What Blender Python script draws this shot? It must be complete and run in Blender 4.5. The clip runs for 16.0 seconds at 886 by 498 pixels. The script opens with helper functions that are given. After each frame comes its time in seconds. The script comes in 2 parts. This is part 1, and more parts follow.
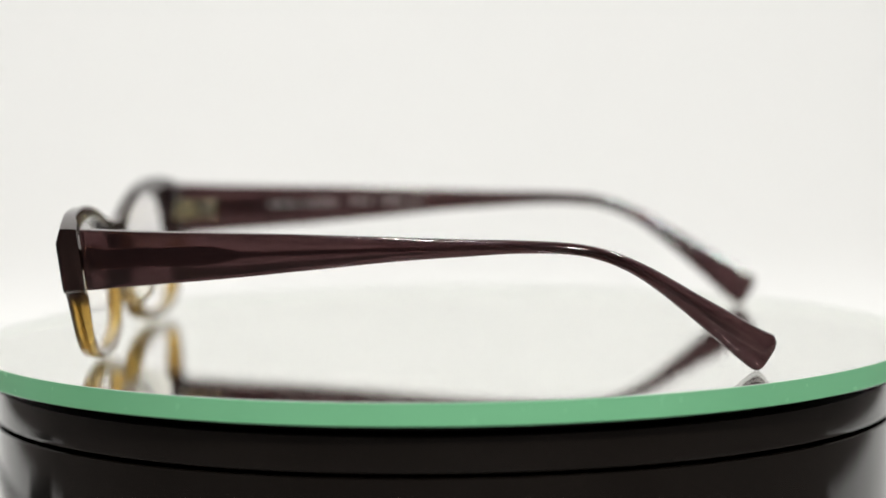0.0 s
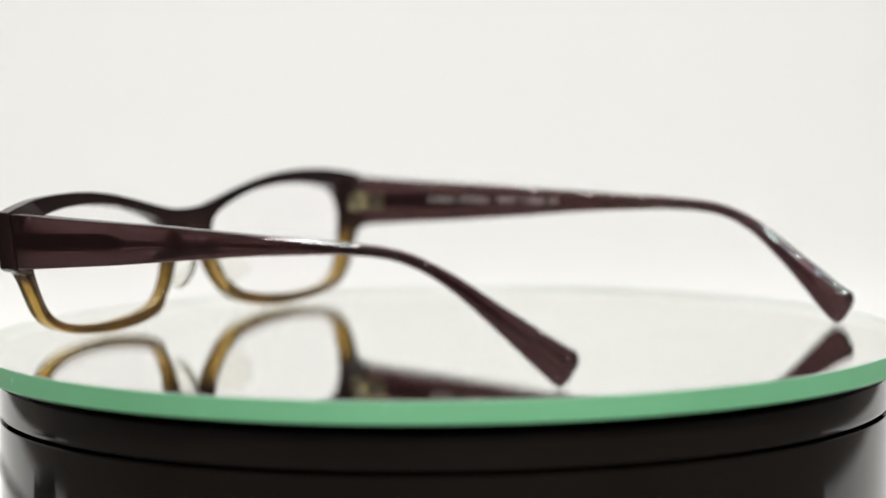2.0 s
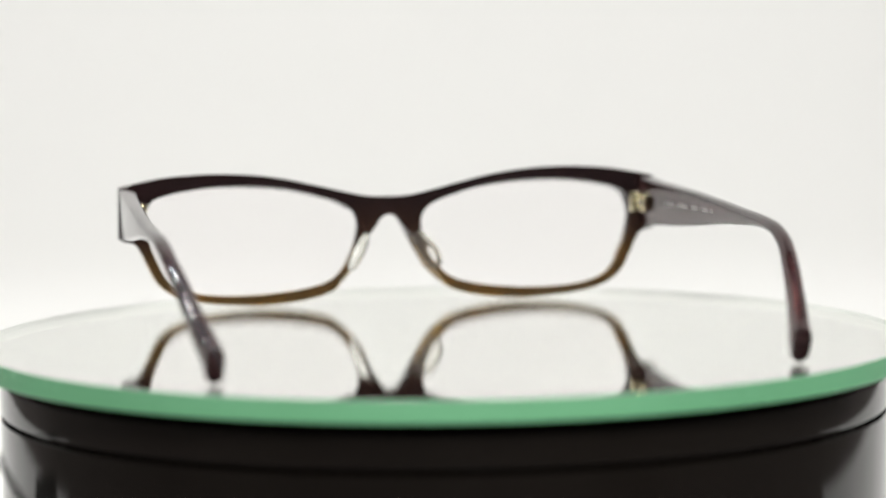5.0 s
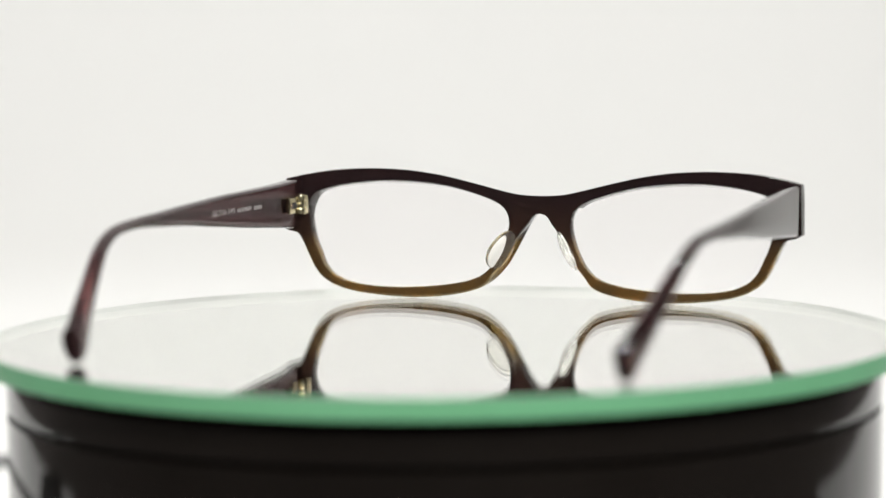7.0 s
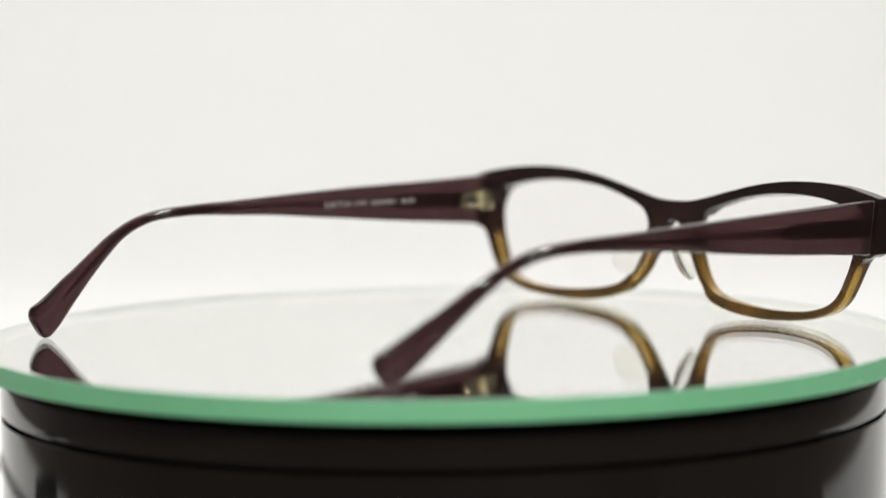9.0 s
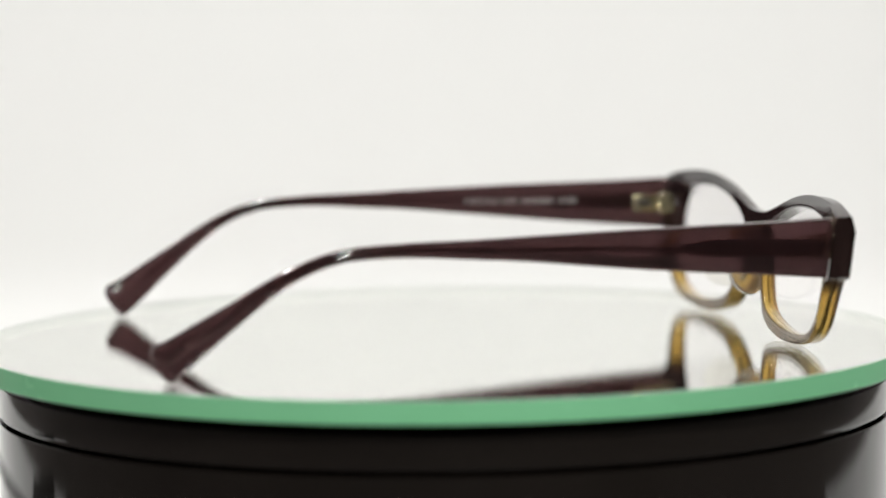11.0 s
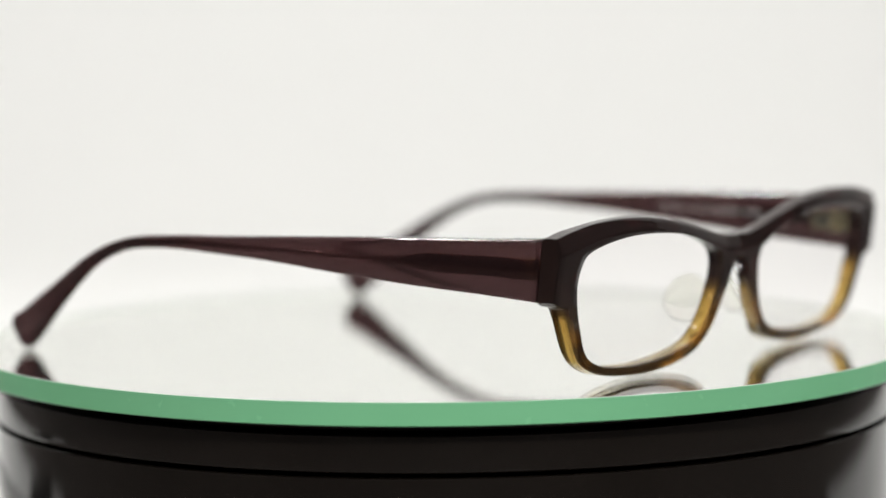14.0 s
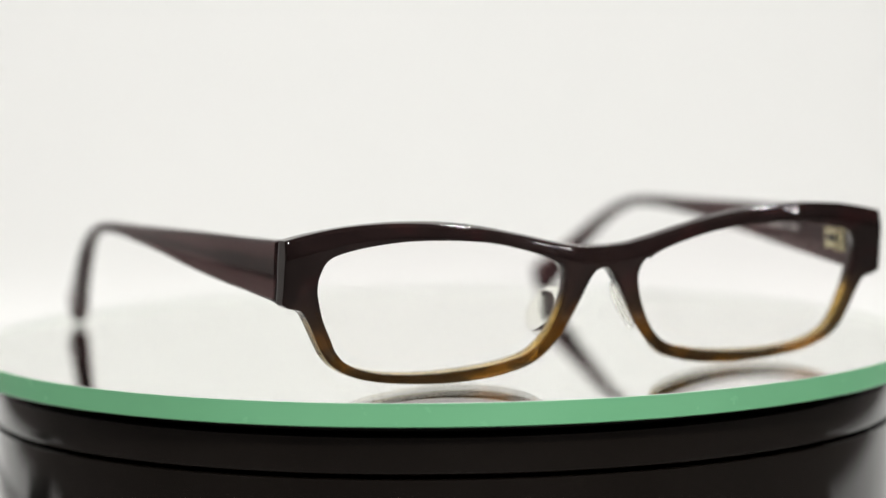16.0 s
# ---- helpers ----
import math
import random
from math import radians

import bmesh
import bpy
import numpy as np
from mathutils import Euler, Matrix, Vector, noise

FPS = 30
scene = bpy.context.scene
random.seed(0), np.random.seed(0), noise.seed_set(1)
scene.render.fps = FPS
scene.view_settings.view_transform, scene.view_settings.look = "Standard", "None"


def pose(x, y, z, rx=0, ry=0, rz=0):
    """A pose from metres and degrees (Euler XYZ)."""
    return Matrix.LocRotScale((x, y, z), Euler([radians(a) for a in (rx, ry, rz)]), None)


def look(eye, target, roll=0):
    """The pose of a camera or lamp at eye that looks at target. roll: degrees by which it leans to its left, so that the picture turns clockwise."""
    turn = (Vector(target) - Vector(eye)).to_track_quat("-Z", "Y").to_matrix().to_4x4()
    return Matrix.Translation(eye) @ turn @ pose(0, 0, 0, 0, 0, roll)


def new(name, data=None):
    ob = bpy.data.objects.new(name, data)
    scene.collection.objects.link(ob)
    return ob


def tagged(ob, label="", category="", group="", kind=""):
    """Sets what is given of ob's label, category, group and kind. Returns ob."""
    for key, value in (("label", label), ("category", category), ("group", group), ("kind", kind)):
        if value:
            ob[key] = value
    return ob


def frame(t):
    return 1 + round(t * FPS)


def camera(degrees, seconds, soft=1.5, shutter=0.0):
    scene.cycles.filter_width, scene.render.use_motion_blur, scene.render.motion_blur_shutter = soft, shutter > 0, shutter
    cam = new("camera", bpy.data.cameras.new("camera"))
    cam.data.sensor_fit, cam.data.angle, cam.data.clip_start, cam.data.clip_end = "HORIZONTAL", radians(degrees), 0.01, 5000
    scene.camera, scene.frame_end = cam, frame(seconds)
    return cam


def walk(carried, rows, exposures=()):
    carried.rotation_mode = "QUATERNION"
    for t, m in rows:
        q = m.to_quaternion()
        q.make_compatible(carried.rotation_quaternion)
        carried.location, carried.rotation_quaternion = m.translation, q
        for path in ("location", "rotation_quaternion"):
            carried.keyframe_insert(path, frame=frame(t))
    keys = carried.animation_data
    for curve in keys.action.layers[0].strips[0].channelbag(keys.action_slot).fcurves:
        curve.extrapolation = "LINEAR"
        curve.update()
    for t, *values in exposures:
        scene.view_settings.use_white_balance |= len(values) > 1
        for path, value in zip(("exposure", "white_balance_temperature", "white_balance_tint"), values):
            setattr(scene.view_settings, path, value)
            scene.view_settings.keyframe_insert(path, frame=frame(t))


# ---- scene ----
MM = 0.001
OFF = 0.87                     # the symmetry plane of the glasses stands this far from the turning axis, in mm
TURN, T_BACK = 15.06, 5.739    # degrees a second, and the time at which the temples point straight at the camera

# ---- camera ----
cam = camera(16.8, 16.0, soft=1.5)
cam.data.dof.use_dof = True
cam.data.dof.aperture_fstop = 7.5
EYE, PITCH, YAW, LEAN = Vector((0.0, -0.69786, 0.0845)), -0.0919, -0.0001, -0.65
AHEAD = Vector((-math.sin(YAW) * math.cos(PITCH), math.cos(YAW) * math.cos(PITCH), math.sin(PITCH)))
# the lens breathes as it refocuses: a few millimetres of slide along its axis
SLIDE = [(0.0, 6.2), (0.5, 4.5), (0.8, 2.0), (1.0, -4.5), (1.5, -7.0), (2.0, -0.5), (2.5, 0.2), (3.0, 5.6), (3.5, 6.6), (3.8, 6.0), (4.0, 1.5), (4.2, 1.5),
         (6.3, -12.4), (7.0, -12.0), (7.5, -12.4), (7.85, -12.0), (8.0, -6.5), (8.5, -4.6), (9.0, -2.9), (9.5, -3.0), (10.2, -1.2), (12.3, 3.6), (12.5, 4.1),
         (14.0, 5.2), (14.5, 7.0), (16.0, 8.4)]
walk(cam, [(t, look(EYE + AHEAD * d * MM, EYE + AHEAD * (d * MM + 1.0), LEAN)) for t, d in SLIDE])

# the autofocus hunts to and fro: the plane of sharpness, in mm from the turning axis
SHARP = [(0.0, -72), (0.75, -76), (0.9, 10), (1.0, 36), (1.2, 12), (1.35, 34), (1.65, 45), (1.8, 10), (2.0, -30), (2.3, -50), (2.7, -86), (3.0, -91),
         (3.8, -92), (4.0, -45), (4.2, -32), (5.2, 25), (6.3, 72), (7.0, 70), (7.5, 63), (7.9, 61), (8.0, 0), (8.2, -18), (8.6, -5),
         (9.0, 4), (9.5, 10), (10.2, 12), (11.3, -40), (12.3, -68), (13.0, -72), (13.5, -84), (14.0, -90), (15.0, -94), (16.0, -95)]
focus_mark = new("focus_mark")
walk(focus_mark, [(t, pose(0, y * MM, 0.02)) for t, y in SHARP])
cam.data.dof.focus_object = focus_mark

# ---- light ----
world = bpy.data.worlds.new("world")
scene.world = world
world.use_nodes = True
world.node_tree.nodes["Background"].inputs["Color"].default_value = (0.9, 0.95, 1.0, 1)
world.node_tree.nodes["Background"].inputs["Strength"].default_value = 0.05


def area_lamp(name, eye, target, width, depth, watts, tint=(0.985, 0.98, 0.96)):
    data = bpy.data.lights.new(name, "AREA")
    data.shape, data.size, data.size_y, data.energy, data.color = "RECTANGLE", width, depth, watts, tint
    ob = new(name, data)
    ob.matrix_world = look(eye, target)
    return ob


# the outer two stand wide to brighten the north wall
area_lamp("ceiling_spot_lamp", (-0.58, 0.27, 1.00), (-0.40, 0.32, 0), 0.06, 0.06, 3.9)
area_lamp("ceiling_spot_lamp", (0.54, 0.25, 1.00), (0.36, 0.32, 0), 0.06, 0.06, 3.6)
area_lamp("ceiling_spot_lamp", (-0.05, -0.12, 1.00), (-0.05, 0.0, 0), 0.06, 0.06, 4.2)
area_lamp("overhead_lamp", (-0.36, 0.12, 0.66), (0, 0.1, 0), 0.05, 0.05, 1.5)
area_lamp("overhead_lamp", (0.34, 0.12, 0.66), (0, 0.1, 0), 0.05, 0.05, 1.2)
# unseen fill lights added at the sides and in front, the front one for the glass edge
area_lamp("side_fill_lamp", (-0.74, -0.50, 0.52), (0, 0, 0.03), 0.05, 0.06, 0.6)
area_lamp("front_fill_lamp", (0.06, -0.58, 0.40), (0, -0.1, 0.0), 0.05, 0.04, 1.9)
area_lamp("side_fill_lamp", (0.82, -0.34, 0.46), (0, 0, 0.03), 0.05, 0.07, 0.9)
scene.view_settings.exposure = -0.06


# ---- materials ----
def material(name):
    m = bpy.data.materials.new(name)
    m.use_nodes = True
    return m, m.node_tree, m.node_tree.nodes["Principled BSDF"]


def put(bsdf, **values):
    for key, value in values.items():
        socket = bsdf.inputs[key.replace("_", " ")]
        socket.default_value = (*value, 1) if isinstance(value, tuple) and len(value) == 3 else value


def link(tree, a, b):
    tree.links.new(a, b)


def coords(tree, scale=(1, 1, 1)):
    c, mp = tree.nodes.new("ShaderNodeTexCoord"), tree.nodes.new("ShaderNodeMapping")
    mp.inputs["Scale"].default_value = scale
    link(tree, c.outputs["Object"], mp.inputs["Vector"])
    return mp.outputs["Vector"]


def noise_of(tree, vector, scale, detail=4.0):
    n = tree.nodes.new("ShaderNodeTexNoise")
    n.inputs["Scale"].default_value, n.inputs["Detail"].default_value = scale, detail
    link(tree, vector, n.inputs["Vector"])
    return n.outputs["Fac"]


def ramp(tree, value, stops):
    r = tree.nodes.new("ShaderNodeValToRGB")
    while len(r.color_ramp.elements) < len(stops):
        r.color_ramp.elements.new(0.5)
    for e, (at, c) in zip(r.color_ramp.elements, stops):
        e.position, e.color = at, (*c, 1) if len(c) == 3 else c
    link(tree, value, r.inputs["Fac"])
    return r.outputs["Color"]


def spread(tree, value, low, high, a, b):
    n = tree.nodes.new("ShaderNodeMapRange")
    for key, v in (("From Min", low), ("From Max", high), ("To Min", a), ("To Max", b)):
        n.inputs[key].default_value = v
    link(tree, value, n.inputs["Value"])
    return n.outputs["Result"]


def mixed(tree, fac, a, b):
    n = tree.nodes.new("ShaderNodeMix")
    n.data_type = "RGBA"
    link(tree, fac, n.inputs["Factor"])
    for socket, v in ((n.inputs[6], a), (n.inputs[7], b)):
        if isinstance(v, tuple):
            socket.default_value = (*v, 1)
        else:
            link(tree, v, socket)
    return n.outputs[2]


def bumped(tree, bsdf, height, strength, distance):
    n = tree.nodes.new("ShaderNodeBump")
    n.inputs["Strength"].default_value, n.inputs["Distance"].default_value = strength, distance
    link(tree, height, n.inputs["Height"])
    link(tree, n.outputs["Normal"], bsdf.inputs["Normal"])


def speckled(name, colour, other, scale, rough, metallic=0.0, bump=0.0, spread_rough=0.08):
    """A plain surface with two scales of uneven colour, gloss and fine relief."""
    m, tree, b = material(name)
    v = coords(tree)
    big, small = noise_of(tree, v, scale, 3), noise_of(tree, v, scale * 14, 6)
    link(tree, mixed(tree, ramp(tree, big, [(0.35, (0, 0, 0)), (0.65, (1, 1, 1))]), colour, other), b.inputs["Base Color"])
    link(tree, spread(tree, small, 0.3, 0.7, rough, rough + spread_rough), b.inputs["Roughness"])
    put(b, Metallic=metallic)
    if bump:
        bumped(tree, b, small, bump, 0.0004)
    return m


PAPER = speckled("white_paper", (0.86, 0.855, 0.84), (0.84, 0.838, 0.825), 3.0, 0.75, bump=0.05)
WALL = speckled("white_wall_paint", (0.82, 0.81, 0.79), (0.79, 0.78, 0.76), 2.0, 0.7, bump=0.05)
ROOM = speckled("room_paint", (0.07, 0.066, 0.062), (0.06, 0.056, 0.053), 1.2, 0.8, bump=0.05)
BLACK = speckled("black_lacquer", (0.010, 0.0075, 0.006), (0.013, 0.010, 0.008), 14.0, 0.03, bump=0.012, spread_rough=0.05)
BLACK.node_tree.nodes["Principled BSDF"].inputs["IOR"].default_value = 1.44
DESK = speckled("dark_laminate", (0.16, 0.14, 0.13), (0.13, 0.115, 0.107), 6.0, 0.45, bump=0.03)
RUBBER = speckled("black_rubber", (0.015, 0.015, 0.015), (0.02, 0.02, 0.02), 60.0, 0.45)
BRASS = speckled("pale_brass", (0.86, 0.77, 0.50), (0.80, 0.71, 0.45), 400.0, 0.17, metallic=1.0)
STEEL = speckled("core_steel", (0.62, 0.50, 0.47), (0.50, 0.40, 0.38), 300.0, 0.16, metallic=1.0)
STAMP = speckled("pale_foil", (0.68, 0.65, 0.63), (0.42, 0.38, 0.38), 900.0, 0.35, metallic=0.2)
EDGE = speckled("green_glass_edge", (0.37, 0.97, 0.53), (0.34, 0.92, 0.49), 25.0, 0.20, bump=0.02)
CHAMFER = speckled("ground_glass_edge", (0.62, 0.70, 0.64), (0.55, 0.62, 0.57), 90.0, 0.45)

# painted pale tone of the reflection at the disc's rim
RIM_GLEAM = speckled("pale_rim_gleam", (0.84, 0.86, 0.83), (0.78, 0.80, 0.77), 90.0, 0.5)

SILVER, _tree, _b = material("silvered_back")
put(_b, Base_Color=(0.98, 0.985, 0.965), Metallic=1.0, Roughness=0.0)

# the glass over the silvering gives the first, weaker image
GLASS, _tree, _b = material("float_glass")
_glossy, _clear_glass, _mix = (_tree.nodes.new("ShaderNodeBsdf" + k) if k != "Mix" else _tree.nodes.new("ShaderNodeMixShader") for k in ("Glossy", "Transparent", "Mix"))
_glossy.inputs["Roughness"].default_value = 0.0
_glossy.inputs["Color"].default_value = (0.99, 0.995, 0.985, 1)
# tint above one: brightness put into the colour for light lost between the sheets
_clear_glass.inputs["Color"].default_value = (1.075, 1.08, 1.07, 1)
_mix.inputs["Fac"].default_value = 0.40
link(_tree, _clear_glass.outputs[0], _mix.inputs[1])
link(_tree, _glossy.outputs[0], _mix.inputs[2])
link(_tree, _mix.outputs[0], _tree.nodes["Material Output"].inputs["Surface"])

LENS, _tree, _b = material("coated_lens")
put(_b, Base_Color=(0.995, 0.985, 0.99), Roughness=0.0, IOR=1.10, Transmission_Weight=1.0)

PAD, _tree, _b = material("clear_acetate")
put(_b, Base_Color=(0.97, 0.965, 0.92), Roughness=0.02, IOR=1.16, Transmission_Weight=0.96)

# translucent plum acetate of the temples, faintly cloudy
PLUM, _tree, _b = material("plum_acetate")
_v = coords(_tree, (1, 0.25, 1))
_cloud = noise_of(_tree, _v, 220, 5)
link(_tree, mixed(_tree, _cloud, (0.064, 0.0305, 0.032), (0.098, 0.0485, 0.0495)), _b.inputs["Base Color"])
link(_tree, spread(_tree, noise_of(_tree, _v, 900, 3), 0.3, 0.7, 0.04, 0.09), _b.inputs["Roughness"])
put(_b, IOR=1.48, Transmission_Weight=0.80)

# laminated acetate of the front: dark above, amber below, with a brown sheet on the face
FRONT, _tree, _b = material("laminated_acetate")
_co = _tree.nodes.new("ShaderNodeTexCoord")
_xyz = _tree.nodes.new("ShaderNodeSeparateXYZ")
link(_tree, _co.outputs["Object"], _xyz.inputs["Vector"])
_n = noise_of(_tree, coords(_tree, (1, 1, 0.4)), 260, 4)
_wob = _tree.nodes.new("ShaderNodeMath")
_wob.operation = "MULTIPLY_ADD"
link(_tree, _n, _wob.inputs[0])
_wob.inputs[1].default_value = 0.004
link(_tree, _xyz.outputs["Z"], _wob.inputs[2])
_h = spread(_tree, _wob.outputs[0], 0.0, 0.036, 0.0, 1.0)
_body = ramp(_tree, _h, [(0.08, (0.90, 0.80, 0.54)), (0.20, (0.66, 0.45, 0.13)), (0.44, (0.54, 0.33, 0.075)), (0.50, (0.16, 0.09, 0.035)), (0.54, (0.035, 0.02, 0.018))])
# face mottling; its bright amber low down paints in the glow of focused light
_glow_mottle = ramp(_tree, noise_of(_tree, coords(_tree, (0.7, 1, 1.3)), 115, 3), [(0.49, (0, 0, 0)), (0.62, (1, 1, 1))])
_amber_glow = ramp(_tree, _h, [(0.06, (0.60, 0.23, 0.025)), (0.30, (0.22, 0.090, 0.018)), (0.58, (0.060, 0.024, 0.024))])
_umber = ramp(_tree, _h, [(0.06, (0.050, 0.026, 0.010)), (0.40, (0.056, 0.032, 0.018)), (0.58, (0.034, 0.021, 0.020))])
_face = mixed(_tree, _glow_mottle, _umber, _amber_glow)
_rear = ramp(_tree, _h, [(0.06, (0.14, 0.080, 0.028)), (0.40, (0.12, 0.066, 0.026)), (0.52, (0.06, 0.032, 0.022)), (0.8, (0.024, 0.014, 0.015))])
_at = _tree.nodes.new("ShaderNodeAttribute")
_at.attribute_name = "laminate"
_lay = ramp(_tree, _at.outputs["Fac"], [(0.14, (0, 0, 0)), (0.24, (1, 1, 1))])
_hind = ramp(_tree, _at.outputs["Fac"], [(0.90, (0, 0, 0)), (0.96, (1, 1, 1))])
link(_tree, mixed(_tree, _hind, mixed(_tree, _lay, _face, _body), _rear), _b.inputs["Base Color"])
_clear = ramp(_tree, _h, [(0.46, (0.84, 0.84, 0.84)), (0.54, (0.35, 0.35, 0.35))])
link(_tree, mixed(_tree, _hind, mixed(_tree, _lay, ramp(_tree, _h, [(0.1, (0.60, 0.60, 0.60)), (0.42, (0.5, 0.5, 0.5))]), _clear), (0.5, 0.5, 0.5)), _b.inputs["Transmission Weight"])
put(_b, Roughness=0.04, IOR=1.48)


# ---- building ----
def part(name, bm, mat, parent=None, label="", smooth=True):
    """Links a bmesh (in millimetres) as one mesh object under a thing or part."""
    mesh = bpy.data.meshes.new(name)
    bmesh.ops.recalc_face_normals(bm, faces=bm.faces) if name != "glass_sheet" else None
    bmesh.ops.scale(bm, vec=(MM, MM, MM), verts=bm.verts)
    for f in bm.faces:
        f.smooth = smooth
    bm.to_mesh(mesh)
    bm.free()
    mesh.materials.append(mat)
    if smooth:
        mesh.set_sharp_from_angle(angle=radians(38))
    ob = new(name, mesh)
    if parent:
        ob.parent = parent
    return tagged(ob, label)


def spline(points, steps=8, closed=False):
    """A smooth curve through a few control points."""
    out, n = [], len(points)
    for i in range(n if closed else n - 1):
        if closed:
            p = [Vector(points[(i + k) % n]) for k in (-1, 0, 1, 2)]
        else:
            p = [Vector(points[min(max(i + k, 0), n - 1)]) for k in (-1, 0, 1, 2)]
        for j in range(steps):
            t = j / steps
            out.append(0.5 * (2 * p[1] + (p[2] - p[0]) * t + (2 * p[0] - 5 * p[1] + 4 * p[2] - p[3]) * t * t
                              + (3 * p[1] - p[0] - 3 * p[2] + p[3]) * t ** 3))
    if not closed:
        out.append(Vector(points[-1]))
    return out


def rings(bm, loops, closed=True, caps=True):
    """Skin a row of equal loops of points."""
    rows = [[bm.verts.new(p) for p in loop] for loop in loops]
    n = len(rows[0])
    for a, b in zip(rows, rows[1:]):
        for i in range(n if closed else n - 1):
            bm.faces.new((a[i], a[(i + 1) % n], b[(i + 1) % n], b[i]))
    if caps:
        bm.faces.new(rows[0][::-1])
        bm.faces.new(rows[-1])
    return rows


def lathe(profile, steps=192):
    """Turn (radius, height) pairs round the z axis; the last row joins no other."""
    bm = bmesh.new()
    loops = [[(r * math.cos(2 * math.pi * i / steps), r * math.sin(2 * math.pi * i / steps), z) for i in range(steps)] for r, z in profile]
    rings(bm, loops, caps=False)
    return bm


def block(size, at=(0, 0, 0), bevel=0.3, segments=2, turn=None):
    bm = bmesh.new()
    bmesh.ops.create_cube(bm, size=1.0)
    bmesh.ops.scale(bm, vec=size, verts=bm.verts)
    if bevel:
        bmesh.ops.bevel(bm, geom=bm.edges[:], offset=bevel, segments=segments, affect="EDGES", profile=0.5)
    if turn:
        bmesh.ops.transform(bm, matrix=turn, verts=bm.verts)
    bmesh.ops.translate(bm, vec=at, verts=bm.verts)
    return bm


def rod(radius, length, at, axis="Z", bevel=0.2, segments=20):
    bm = bmesh.new()
    bmesh.ops.create_cone(bm, cap_ends=True, segments=segments, radius1=radius, radius2=radius, depth=length)
    if bevel:
        bmesh.ops.bevel(bm, geom=[e for e in bm.edges if abs(e.verts[0].co.z - e.verts[1].co.z) < 1e-6], offset=bevel, segments=2, affect="EDGES", profile=0.5)
    if axis == "Y":
        bmesh.ops.rotate(bm, cent=(0, 0, 0), matrix=Matrix.Rotation(radians(90), 3, "X"), verts=bm.verts)
    if axis == "X":
        bmesh.ops.rotate(bm, cent=(0, 0, 0), matrix=Matrix.Rotation(radians(90), 3, "Y"), verts=bm.verts)
    bmesh.ops.translate(bm, vec=at, verts=bm.verts)
    return bm


# ---- the setting ----
TABLE = -90.0


def paper_sweep():
    """White paper that runs over the table and curls up behind the turntable."""
    line = [(60.0, TABLE), (490.0, TABLE)]
    line += [(490 + 60 * math.sin(a), TABLE + 60 * (1 - math.cos(a))) for a in [radians(d) for d in range(5, 91, 5)]]
    line += [(550.0, 900.0)]
    under = [(y + (3.0 if i > 2 else 0), z - (3.0 if i < 20 else 0)) for i, (y, z) in enumerate(line)]
    bm = bmesh.new()
    rings(bm, [[(x, y, z) for y, z in line + under[::-1]] for x in (-425.0, 425.0)])
    return part("backdrop", bm, PAPER)


tagged(paper_sweep(), "seamless white paper curving up behind the turntable", "backdrop", kind="structure")


def slab(name, low, high, mat, label, category):
    size = [b - a for a, b in zip(low, high)]
    return tagged(part(name, block(size, [(a + b) / 2 for a, b in zip(low, high)], bevel=0), mat, smooth=False), label, category, kind="structure")


slab("floor", (-1250, -1500, -860), (1250, 600, -800), ROOM, "plain dark floor of the dim room", "floor")
slab("ceiling", (-1250, -1500, 1240), (1250, 600, 1300), ROOM, "plain dark ceiling of the dim room", "ceiling")
# unseen, and white only to give the temples a bright reflection
slab("wall_north", (-1250, 600, -800), (1250, 660, 1240), WALL, "plain unseen wall behind the paper, white as a reflector for the temples", "wall")
slab("wall_south", (-1250, -1560, -800), (1250, -1500, 1240), ROOM, "plain dark wall of the dim room", "wall")
slab("wall_east", (1250, -1500, -800), (1310, 600, 1240), ROOM, "plain dark wall of the dim room", "wall")
slab("wall_west", (-1310, -1500, -800), (-1250, 600, 1240), ROOM, "plain dark wall of the dim room", "wall")


def desk():
    ob = tagged(new("table"), "plain dark laminate table under the white paper", "table")
    ob.location = (0, 0, -0.8)
    top = TABLE - 3.2 + 800
    part("tabletop", block((1800, 1253, 28), (0, -36.5, top - 14), 2.0), DESK, ob)
    for x in (-840, 840):
        for y in (-610, 540):
            part("leg", block((50, 50, top - 28), (x, y, (top - 28) / 2), 2.0), DESK, ob)


desk()

# ---- turntable ----
R_DISC, T_DISC, SILVER_DEPTH = 108.5, 4.95, 0.6  # the silvering at its apparent depth under the glass


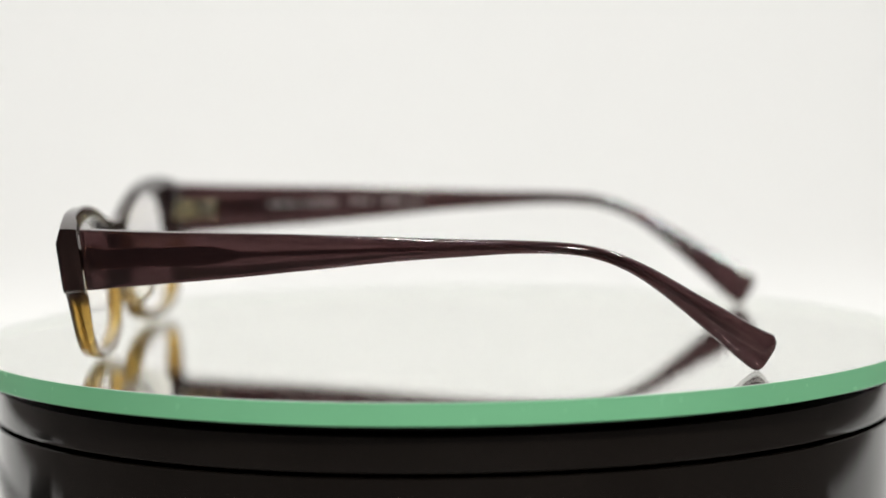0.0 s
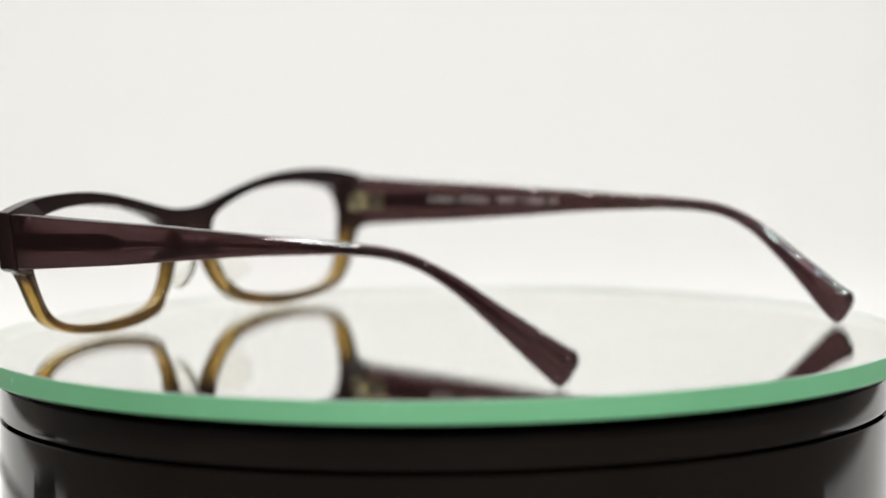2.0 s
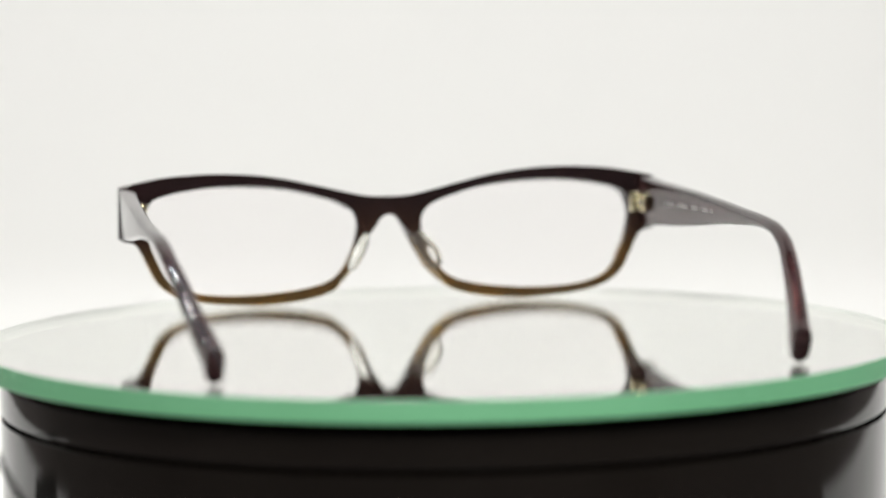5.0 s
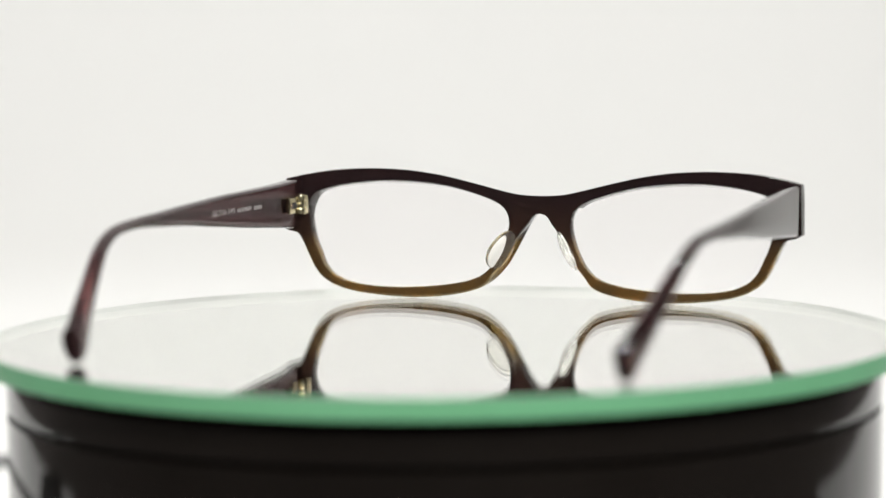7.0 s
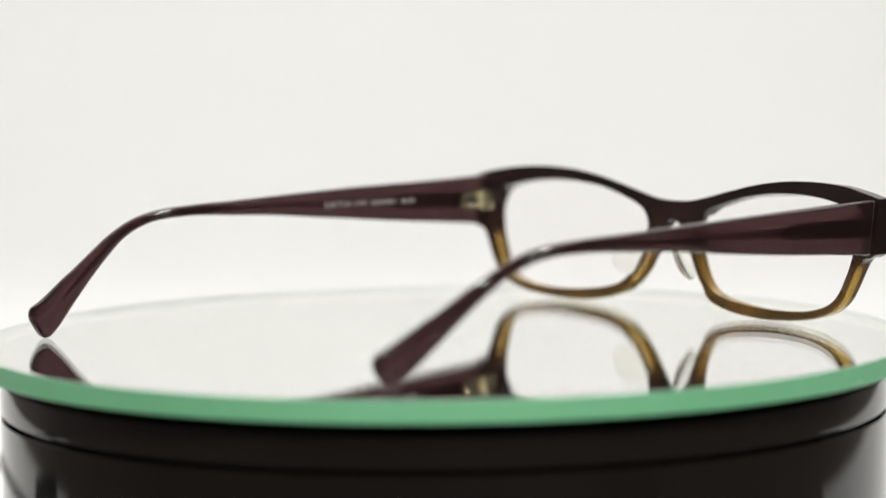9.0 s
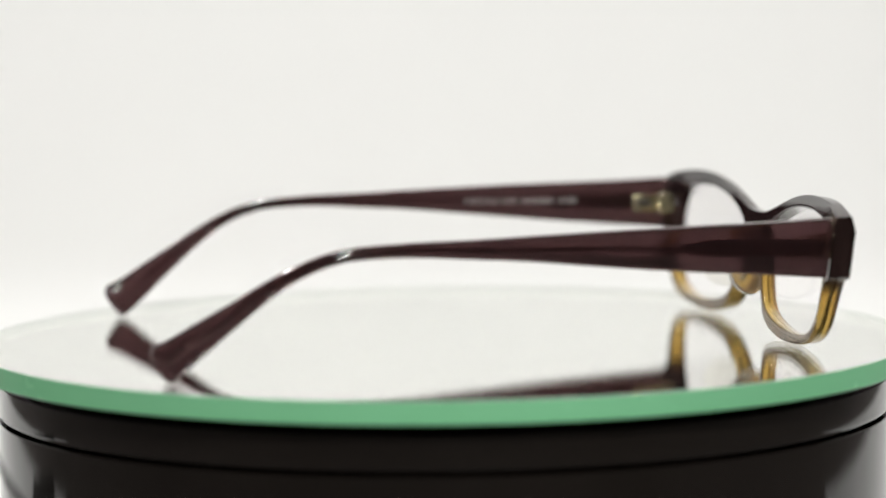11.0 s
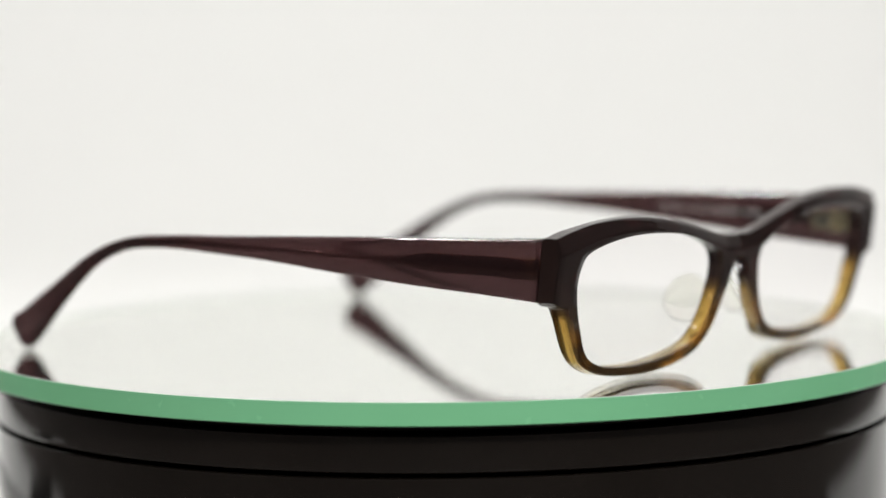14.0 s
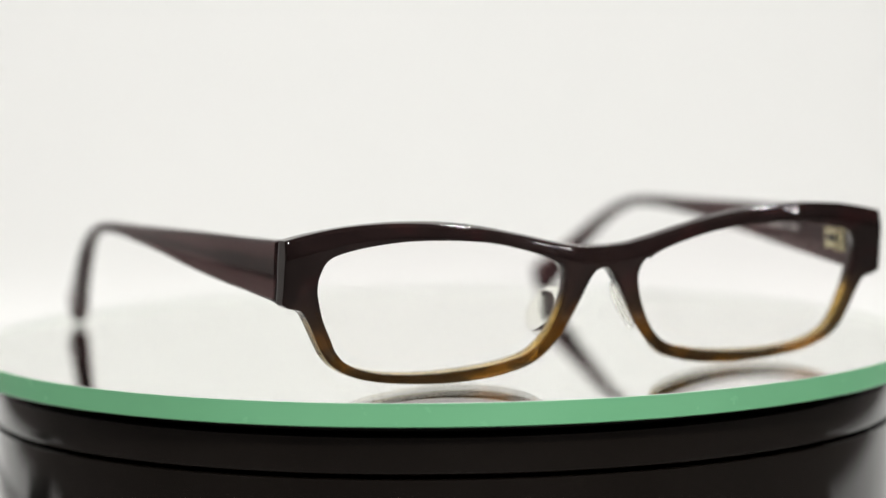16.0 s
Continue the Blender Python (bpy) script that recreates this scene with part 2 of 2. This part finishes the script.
def turntable_base():
    base = tagged(new("turntable_base"), "glossy black round turntable base with one groove", "turntable")
    base.location = (0, 0, TABLE * MM)
    lift = -TABLE
    groove = lift - 15.8
    upper = [(0.01, lift - T_DISC - 0.6), (98.8, lift - T_DISC - 0.6), (99.0, lift - T_DISC - 0.7), (99.0, lift - T_DISC - 1.2), (99.0, lift - T_DISC - 2.2), (99.4, lift - T_DISC - 2.6), (103.4, lift - T_DISC - 2.65), (103.5, lift - T_DISC - 2.75), (103.5, lift - T_DISC - 3.4), (103.5, groove + 1.6), (103.45, groove + 1.1), (103.25, groove + 0.75), (102.8, groove + 0.5), (101.5, groove + 0.4), (0.01, groove + 0.4)]
    lower = [(0.01, groove - 0.45), (101.6, groove - 0.35), (103.4, groove - 0.36), (103.5, groove - 0.46), (103.5, groove - 1.2), (103.5, 4.0), (103.5, 3.0), (103.4, 1.2), (102.0, 0.4), (0.01, 0.4)]
    part("platter_ring", lathe(upper), BLACK, base)
    part("drum", lathe(lower), BLACK, base)
    part("bearing", rod(30, 2.0, (0, 0, groove), segments=48), STEEL, base)
    part("foot_ring", rod(90, 0.8, (0, 0, 0.4), bevel=0.1, segments=64), RUBBER, base)
    return base


turntable_base()


def mirror_disc():
    disc = tagged(new("mirror_disc"), "round silvered glass disc with a polished green edge", "mirror")
    c = 0.12
    bm = bmesh.new()
    bmesh.ops.create_circle(bm, cap_ends=True, segments=256, radius=R_DISC - c)
    part("glass_sheet", bm, GLASS, disc, "clear glass surface", smooth=False)
    bm = bmesh.new()
    bmesh.ops.create_circle(bm, cap_ends=True, segments=256, radius=R_DISC - c)
    bmesh.ops.translate(bm, vec=(0, 0, -SILVER_DEPTH), verts=bm.verts)
    part("silvering", bm, SILVER, disc, "mirror coating under the glass", smooth=False)
    part("edge", lathe([(R_DISC, -0.02 - c), (R_DISC, -T_DISC + 0.2), (R_DISC - 0.2, -T_DISC)], 256), EDGE, disc, "polished green glass edge")
    # added ring: its pale colour stands in for reflection inside the glass
    part("rim_gleam", lathe([(R_DISC - 0.2, -SILVER_DEPTH), (R_DISC - 0.18, -0.04)], 256), RIM_GLEAM, disc, "pale ring added for the reflection inside the glass rim")
    part("backing", lathe([(R_DISC - 0.2, -T_DISC), (R_DISC - 0.5, -T_DISC - 0.03), (0.01, -T_DISC - 0.03)], 128), RUBBER, disc, "dark paint under the glass")
    part("chamfer", lathe([(R_DISC - c, -0.01), (R_DISC, -0.02 - c)], 256), CHAMFER, disc, "ground edge of the glass")
    return disc


disc = mirror_disc()

# ---- glasses ----
glasses = tagged(new("eyeglasses"), "eyeglasses with plum temples and brown-to-amber front, standing open on the mirror", "eyeglasses")
TILT = math.tan(radians(8))
TOP = [(0, 27.1), (6, 27.4), (12, 28.6), (19.5, 30.4), (28, 32.2), (37, 33.4), (47, 33.9), (57, 33.5), (64.5, 32.4), (70, 31.2)]
LOW = [(70.4, 18.3), (69, 17.5), (66.5, 16.8), (64.9, 14.6), (63.3, 11.2), (61.2, 7.2), (58.5, 4.5), (54.3, 2.5), (48.5, 1.2), (40.4, 0.4),
       (32.5, 0.2), (24, 0.9), (17, 2.5), (12.4, 5.0), (9, 8.6), (6.7, 12.5), (4.6, 16.6), (2.9, 20.2), (1.5, 22.0), (0, 22.6)]
OPENING = [(63.4, 22), (63.2, 25.2), (61.4, 27.6), (56.8, 29.1), (50, 30.2), (43, 30.7), (34.5, 30.5), (26, 29.5), (18.3, 27.6), (12.2, 25.4),
           (9.4, 23.2), (8.4, 20.3), (9.0, 16.5), (10.7, 12), (13.3, 8.2), (17, 5.6), (23.5, 4.0), (32, 3.1), (41, 2.9), (49.5, 3.6),
           (55.4, 5.4), (58.5, 8), (60.5, 11.8), (62.2, 16)]


def face_y(x, z):
    """The front's face: gently curved, leaning forward at the top."""
    return 80.1 - 3.0 * (x / 69) ** 2 + (z - 28) * TILT


def thickness(x):
    return 4.0 + 0.8 * min(1, max(0, (abs(x) - 60) / 5))


def front_frame():
    outer = spline(TOP, 12) + [Vector((70 + 0.03 * k, 31.2 - 0.99 * k)) for k in range(1, 13)] + spline(LOW, 10)
    outer += [Vector((0, 22.6 + 0.75 * k)) for k in range(1, 6)]
    inner = spline(OPENING, 16, closed=True)
    mid = Vector((36, 16.5))
    ang = np.array([math.atan2(p.y - mid.y, p.x - mid.x) for p in inner])
    order = np.argsort(ang)
    ix, iz = np.array([inner[k].x for k in order]), np.array([inner[k].y for k in order])
    loops, deep = [], []
    for p in outer:
        a = math.atan2(p.y - mid.y, p.x - mid.x)
        q = Vector((np.interp(a, ang[order], ix, period=2 * math.pi), np.interp(a, ang[order], iz, period=2 * math.pi)))
        w, e = (p - q).length, (p - q).normalized()
        seam = p.x < 1e-6
        th = thickness(p.x)
        up = min(1, max(0, (p.y - 22) / 5))
        bo = 0.0 if seam else 0.5
        rb = 0.0 if seam else 0.85 - 0.65 * up
        flat = [(0.5 + (w - bo - 0.5) * k / 6, 0) for k in range(7)]
        row = [(0, 0.5), (0.15, 0.15), *flat, (w - 0.45 * bo, 0.32 * bo), (w - 0.08 * bo, 0.8 * bo), (w, bo + 0.2 * (bo > 0)), (w, bo + 0.45),
               (w, th - rb - 0.35), (w, th - rb), (w - 0.3 * rb, th - 0.3 * rb), (w - rb, th), (w - rb - 0.35 * (rb > 0), th), (0.85, th), (0.5, th), (0.15, th - 0.15), (0, th - 0.5), (0, th * 0.5)]
        pts = []
        nasal = min(1, max(0, (58 - p.x) / 22))
        base = min(1, max(0, (10 - p.y) / 7))
        bearing = min(1, max(0, (16 - p.x) / 5)) * min(1, max(0, (20 - p.y) / 4)) * min(1, max(0, (p.y - 2.5) / 3))
        for r, d in row:
            ahead = 1 - min(1, d / (0.6 * th))
            f = 1 - min(1, max(0, r / w))
            if not seam:
                r -= ahead * (0.9 * up * f + 0.5 * up * nasal * (1 - f) + 0.1 * base * (1 - f) - 0.45 * base * f)
                r += (1 - ahead) * (0.25 * up * nasal - 1.4 * bearing) * (1 - f)
            x, z = q.x + e.x * r, q.y + e.y * r
            thick = thickness(x)
            tall = 3.4 - 0.6 * min(1, max(0, x / 10)) + 0.5 * min(1, max(0, (x - 58) / 6))
            below = max(0, np.interp(x, [c[0] for c in TOP], [c[1] for c in TOP]) - z)
            facet = 1.35 * max(0, 1 - below / tall) * ahead  # the sloping upper facet of the brow
            pts.append((x, face_y(x, z) - facet - d * (thick / th if d > th / 2 else 1), z))
        loops.append(pts)
        # the rear bevel shows the clear inner sheet
        deep.append([0.86 if k in (len(row) - 9, len(row) - 8) else min(1, d / th) for k, (r, d) in enumerate(row)])
    bm = bmesh.new()
    lay = bm.verts.layers.float.new("laminate")
    rows = [[bm.verts.new(p) for p in loop] for loop in loops]
    for row, ds in zip(rows, deep):
        for v, d in zip(row, ds):
            v[lay] = d
    n = len(rows[0])
    for a, b in zip(rows, rows[1:] + rows[:1]):
        for i in range(n):
            bm.faces.new((a[i], a[(i + 1) % n], b[(i + 1) % n], b[i]))
    bmesh.ops.delete(bm, geom=[f for f in bm.faces if all(abs(v.co.x) < 1e-4 for v in f.verts)], context="FACES")
    twin = bmesh.ops.duplicate(bm, geom=bm.verts[:] + bm.edges[:] + bm.faces[:])["geom"]
    for v in twin:
        if isinstance(v, bmesh.types.BMVert):
            v.co.x = -v.co.x
    bmesh.ops.remove_doubles(bm, verts=bm.verts, dist=0.004)
    bmesh.ops.translate(bm, vec=(OFF, 0, 0), verts=bm.verts)
    return part("front_frame", bm, FRONT, glasses, "laminated acetate front, dark brown above and amber below")


front_frame()


def lens(side):
    loop = [(p - Vector((36, 16.5))) * 1.012 + Vector((36, 16.5)) for p in spline(OPENING, 4, closed=True)]
    bm = bmesh.new()
    sheets = []
    for back in (1.6, 2.6):
        rows = []
        for k in (1.0, 0.66, 0.33):
            row = []
            for p in loop:
                q = Vector((36, 16.5)) + (p - Vector((36, 16.5))) * k
                row.append(bm.verts.new((side * q.x + OFF, face_y(q.x, q.y) - back, q.y)))
            rows.append(row)
        centre = bm.verts.new((side * 36 + OFF, face_y(36, 16.5) - back, 16.5))
        n = len(loop)
        for a, b in zip(rows, rows[1:]):
            for i in range(n):
                bm.faces.new((a[i], a[(i + 1) % n], b[(i + 1) % n], b[i]))
        for i in range(n):
            bm.faces.new((rows[-1][i], rows[-1][(i + 1) % n], centre))
        sheets.append(rows[0])
    for i in range(len(loop)):
        k = (i + 1) % len(loop)
        bm.faces.new((sheets[0][i], sheets[0][k], sheets[1][k], sheets[1][i]))
    ob = part("lens", bm, LENS, glasses, "clear coated lens")
    ob.visible_shadow = False


lens(-1)
lens(1)


def nose_pad(side):
    bm = bmesh.new()
    bmesh.ops.create_uvsphere(bm, u_segments=28, v_segments=16, radius=1.0)
    for v in bm.verts:
        v.co = Vector((math.copysign(abs(v.co.x) ** 0.85, v.co.x) * 1.15, v.co.y * (4.9 - 0.6 * v.co.z), v.co.z * 5.5))
        v.co.x += 0.012 * v.co.y ** 2 + 0.006 * v.co.z ** 2
    m = Matrix.Translation((side * 8.8 + OFF, 70.2, 13.4)) @ Matrix.Rotation(radians(-side * 26), 4, "Y") @ Matrix.Rotation(radians(side * 22), 4, "Z")
    if side < 0:
        bmesh.ops.scale(bm, vec=(-1, 1, 1), verts=bm.verts)
    bmesh.ops.transform(bm, matrix=m, verts=bm.verts)
    part("nose_pad", bm, PAD, glasses, "clear acetate nose pad")


nose_pad(-1)
nose_pad(1)

# stations along a temple: upper point (y, z), lower point (y, z), outer face x, thickness
STATIONS = [((71.9, 31.0), (70.25, 18.1), 69.9, 4.2), ((59, 30.5), (58.5, 19.1), 70.3, 4.0), ((41, 29.9), (41, 20.3), 70.9, 3.7),
            ((23.3, 29.3), (23, 21.85), 71.3, 3.4), ((5.5, 28.7), (5.5, 23.55), 71.5, 3.3), ((-8, 28.2), (-8, 24.45), 71.5, 3.2),
            ((-20, 27.9), (-20, 25.1), 71.4, 3.1), ((-31, 27.2), (-30.3, 24.8), 71.2, 3.1), ((-38.5, 25.6), (-36.5, 23.5), 71.0, 3.1),
            ((-45, 23.0), (-42.5, 20.9), 70.6, 3.1), ((-51, 19.8), (-47.8, 17.4), 70.0, 3.2), ((-57, 16.3), (-53.8, 12.6), 69.2, 3.3),
            ((-63, 13.0), (-59.4, 7.8), 68.3, 3.5), ((-69, 9.5), (-64.6, 3.2), 67.3, 3.7), ((-72.5, 7.8), (-67.8, 0.6), 66.8, 3.7)]


def rounded_ring(top, low, x, half, corner, bulge=0.0, chamfer=0.0):
    """A rounded rectangle between an upper and a lower point."""
    ht = (top - low).length / 2
    mid, up = (top + low) / 2, (top - low).normalized()
    r = min(corner, half * 0.95, ht * 0.95)
    out = []
    for cx, cz, a0 in ((1, 1, 0), (-1, 1, 90), (-1, -1, 180), (1, -1, 270)):
        for k in range(5):
            a = radians(a0 + k * 22.5)
            ca, sa = math.cos(a), math.sin(a)
            if cz < 0:  # the lower edges go over from round to a flat chamfer
                norm = abs(ca) + abs(sa)
                ca, sa = ca + (ca / norm - ca) * chamfer, sa + (sa / norm - sa) * chamfer
            u, v = cx * (half - r) + r * ca, cz * (ht - r) + r * sa
            u += cx * bulge * (1 - (v / ht) ** 2)
            c = mid + up * v
            out.append((x + u, c.x, c.y))
    return out


def temple(side, stamps, marks=()):
    flat = [(*a, *b, x, t) for a, b, x, t in STATIONS]
    def curve(k, m):
        return spline([(s[k], s[m]) for s in flat], 5)
    tops, lows, xs = curve(0, 1), curve(2, 3), curve(4, 5)
    if side < 0:  # this arm sits a trace higher along its middle
        for p in tops + lows:
            p.y += 0.45 * min(1, max(0, (58 - p.x) / 30)) * min(1, max(0, (p.x + 66) / 25))
    else:
        for p in tops:
            p.y += 0.35 * min(1, max(0, (58 - p.x) / 30)) * min(1, max(0, (p.x + 60) / 25))
    bow, inward, longer = (0.7, 1.4, 0.9) if side < 0 else (0.0, 1.3, 1.3)  # each arm's bend out along its length and in at its tip
    for a, b, xt in zip(tops, lows, xs):
        xt.x += bow * min(1, max(0, (62 - a.x) / 60)) * min(1, max(0, (a.x + 54) / 20)) - inward * min(1, max(0, (-42 - a.x) / 28))
        go = longer * min(1, max(0, -a.x / 32))
        a.x, b.x = a.x - go, b.x - go
    loops = []
    for k, shrink in ((0.0, 0.35), (0.18, 0.1)):  # broken edges at the hinge end
        a, b, xt = tops[0], lows[0], xs[0]
        u, go = (a - b).normalized() * shrink, Vector((0.28 - k, 0))
        loops.append(rounded_ring(a - u + go, b + u + go, xt.x - xt.y / 2, xt.y / 2 - shrink, 0.55, 0.15))
    for a, b, xt in zip(tops, lows, xs):
        x = xt.x - xt.y / 2
        corner = 0.8 + 0.75 * min(1, max(0, (30 - a.x) / 70))
        loops.append(rounded_ring(a, b, x, xt.y / 2, corner, 0.15 + 0.1 * min(1, max(0, (-30 - a.x) / 20)), 0.2 * min(1, max(0, (-36 - a.x) / 8))))
    # rounded tip
    a, b, xt = tops[-1], lows[-1], xs[-1]
    along = Vector((-0.77, -0.60))
    for go, shrink, thin in ((0.9, 0.35, 0.97), (1.5, 0.9, 0.88), (1.85, 1.7, 0.7), (2.0, 2.6, 0.4)):
        d = (a - b).normalized()
        loops.append(rounded_ring(a + along * go - d * shrink, b + along * go + d * shrink * 0.75, xt.x - xt.y / 2, xt.y / 2 * thin, 1.6, 0.25 * thin, 0.2))
    bm = bmesh.new()
    rings(bm, [[(side * p[0] + OFF, p[1], p[2]) for p in loop] for loop in loops])
    low = min(v.co.z for v in bm.verts)
    for v in bm.verts:
        v.co.z += (0.03 - low) * min(1, max(0, (-50 - v.co.y) / 18))
    arm = part("temple", bm, PLUM, glasses, "translucent plum acetate temple")
    # metal core: broad blade near the hinge, then a wire down to the tip
    core = []
    n = len(tops)
    for i in range(2, n - 8):
        a, b, xt = tops[i], lows[i], xs[i]
        y = (a.x + b.x) / 2
        k = min(1, max(0, (y - 36) / 9))
        tall = 0.5 + 1.5 * k * k * (3 - 2 * k)
        mid, d = (a + b) / 2 + Vector((0, 0.2 * k)), (a - b).normalized()
        core.append(rounded_ring(mid + d * tall, mid - d * tall, xt.x - xt.y / 2, 0.55, 0.4))
    bm = bmesh.new()
    rings(bm, [[(side * p[0] + OFF, p[1], p[2]) for p in loop] for loop in core])
    part("core_wire", bm, STEEL, arm, "dark metal core inside the acetate")
    # faint stamping on the inner face: broken bars, and the size marks that can be read
    def inner_x(y):
        return np.interp(-y, [-s[0] for s in flat], [s[4] - s[5] for s in flat]) - 0.16 + (bow * min(1, (62 - y) / 60))
    for y0, y1, z in stamps:
        bm = bmesh.new()
        count = max(1, round(abs(y1 - y0) / 0.8))
        for k in range(count):
            y, tall = y0 + (y1 - y0) * (k + 0.5) / count, 1.1 if k % 3 else 0.85
            bits = bmesh.ops.create_cube(bm, size=1.0)["verts"]
            bmesh.ops.scale(bm, vec=(0.06, 0.42, tall), verts=bits)
            bmesh.ops.translate(bm, vec=(side * inner_x(y) + OFF, y, z), verts=bits)
        part("stamp", bm, STAMP, arm, "small pale illegible stamping", smooth=False)
    for text, y0, y1, z in marks:
        data = bpy.data.curves.new("size_mark", "FONT")
        data.body, data.size, data.extrude = text, 1.0, 0.02
        source = bpy.data.objects.new("size_mark", data)
        mesh = bpy.data.meshes.new_from_object(source)
        bpy.data.objects.remove(source)
        bm = bmesh.new()
        bm.from_mesh(mesh)
        bpy.data.meshes.remove(mesh)
        wide = max(v.co.x for v in bm.verts)
        high = max(v.co.y for v in bm.verts)
        for v in bm.verts:
            y = y0 + (y1 - y0) * v.co.x / wide
            v.co = Vector((side * inner_x(y) + OFF + v.co.z, y, z + 1.35 * (v.co.y / high - 0.5)))
        part("size_mark", bm, STAMP, arm, "small pale stamped lens and bridge size", smooth=False)


temple(1, [(49, 41.2, 25.7), (39.9, 31, 25.9), (28.4, 22.7, 26.1), (21.4, 20.4, 26.2), (19.6, 14.3, 26.2), (13, 10.3, 26.3)])
temple(-1, [(47.8, 43.3, 25.6), (41.8, 33.4, 25.7)], [("53\u25a116-145", 18.6, 32.1, 25.9)])


def hinge(side):
    x = lambda v: side * v + OFF
    h = part("hinge", block((2.6, 2.4, 5.2), (x(64.7), 71.2, 24.6), 0.4), BRASS, glasses, "pale brass hinge")
    part("leaf", block((1.2, 8.2, 4.3), (x(65.3), 66.3, 24.6), 0.3), BRASS, h)
    # no hole is cut: a black block stands for the shade inside it
    part("slot_shade", block((0.3, 3.2, 1.7), (x(64.65), 65.2, 24.6), 0.12), RUBBER, h, "black block on the hinge leaf for the shade in its opening")
    for z, tall, r in ((22.9, 1.8, 1.4), (24.6, 1.4, 1.2), (26.3, 1.8, 1.4)):
        bm = rod(r, tall, (0, 0, 0), bevel=0.22)
        bmesh.ops.transform(bm, matrix=Matrix.Translation((x(64.6), 69.3 + (z - 24.6) * TILT, z)) @ Matrix.Rotation(radians(-8), 4, "X"), verts=bm.verts)
        part("knuckle", bm, BRASS, h)
    part("screw", rod(0.75, 0.5, (x(64.6), 69.55, 27.35)), STEEL, h)
    part("rivet", rod(0.5, 0.4, (x(64.6), 63.3, 24.6), "X", 0.1), STEEL, h)


hinge(1)
hinge(-1)


# ---- cable on the table ----
def power_cable():
    way = spline([(-20, 106), (-40, 220), (-90, 325), (-150, 360), (-230, 335), (-300, 240), (-333, 140)], 8)
    bm = bmesh.new()
    loops = []
    for i, p in enumerate(way):
        d = (way[min(i + 1, len(way) - 1)] - way[max(i - 1, 0)]).normalized()
        side = Vector((-d.y, d.x))
        loops.append([(p.x + side.x * 2.0 * math.cos(a), p.y + side.y * 2.0 * math.cos(a), TABLE + 2.0 + 2.0 * math.sin(a))
                      for a in [2 * math.pi * k / 10 for k in range(10)]])
    rings(bm, loops)
    return tagged(part("power_cable", bm, RUBBER), "thin black power cable lying on the white paper", "cable")


power_cable()


def power_adapter():
    m = Matrix.Rotation(radians(58), 4, "Z")
    body = part("power_adapter", block((72, 46, 12), (-350, 108, TABLE + 6), 2.5, 3, turn=m), RUBBER)
    return tagged(body, "flat black power adapter lying on the white paper", "adapter")


power_adapter()


def motions():
    slip = ((0.0, 1.0, 2.5, 4.0, 6.3, 10.2, 12.5, 14.5, 16.0), (-0.2, 0.05, 0.2, 0.1, 0.0, 0.0, -0.05, 0.1, 0.1))
    rows = [(k * 0.5, pose(0, 0, 0, 0, 0, -TURN * (k * 0.5 - T_BACK) + float(np.interp(k * 0.5, *slip)))) for k in range(33)]
    walk(glasses, rows)
    walk(disc, rows)


motions()
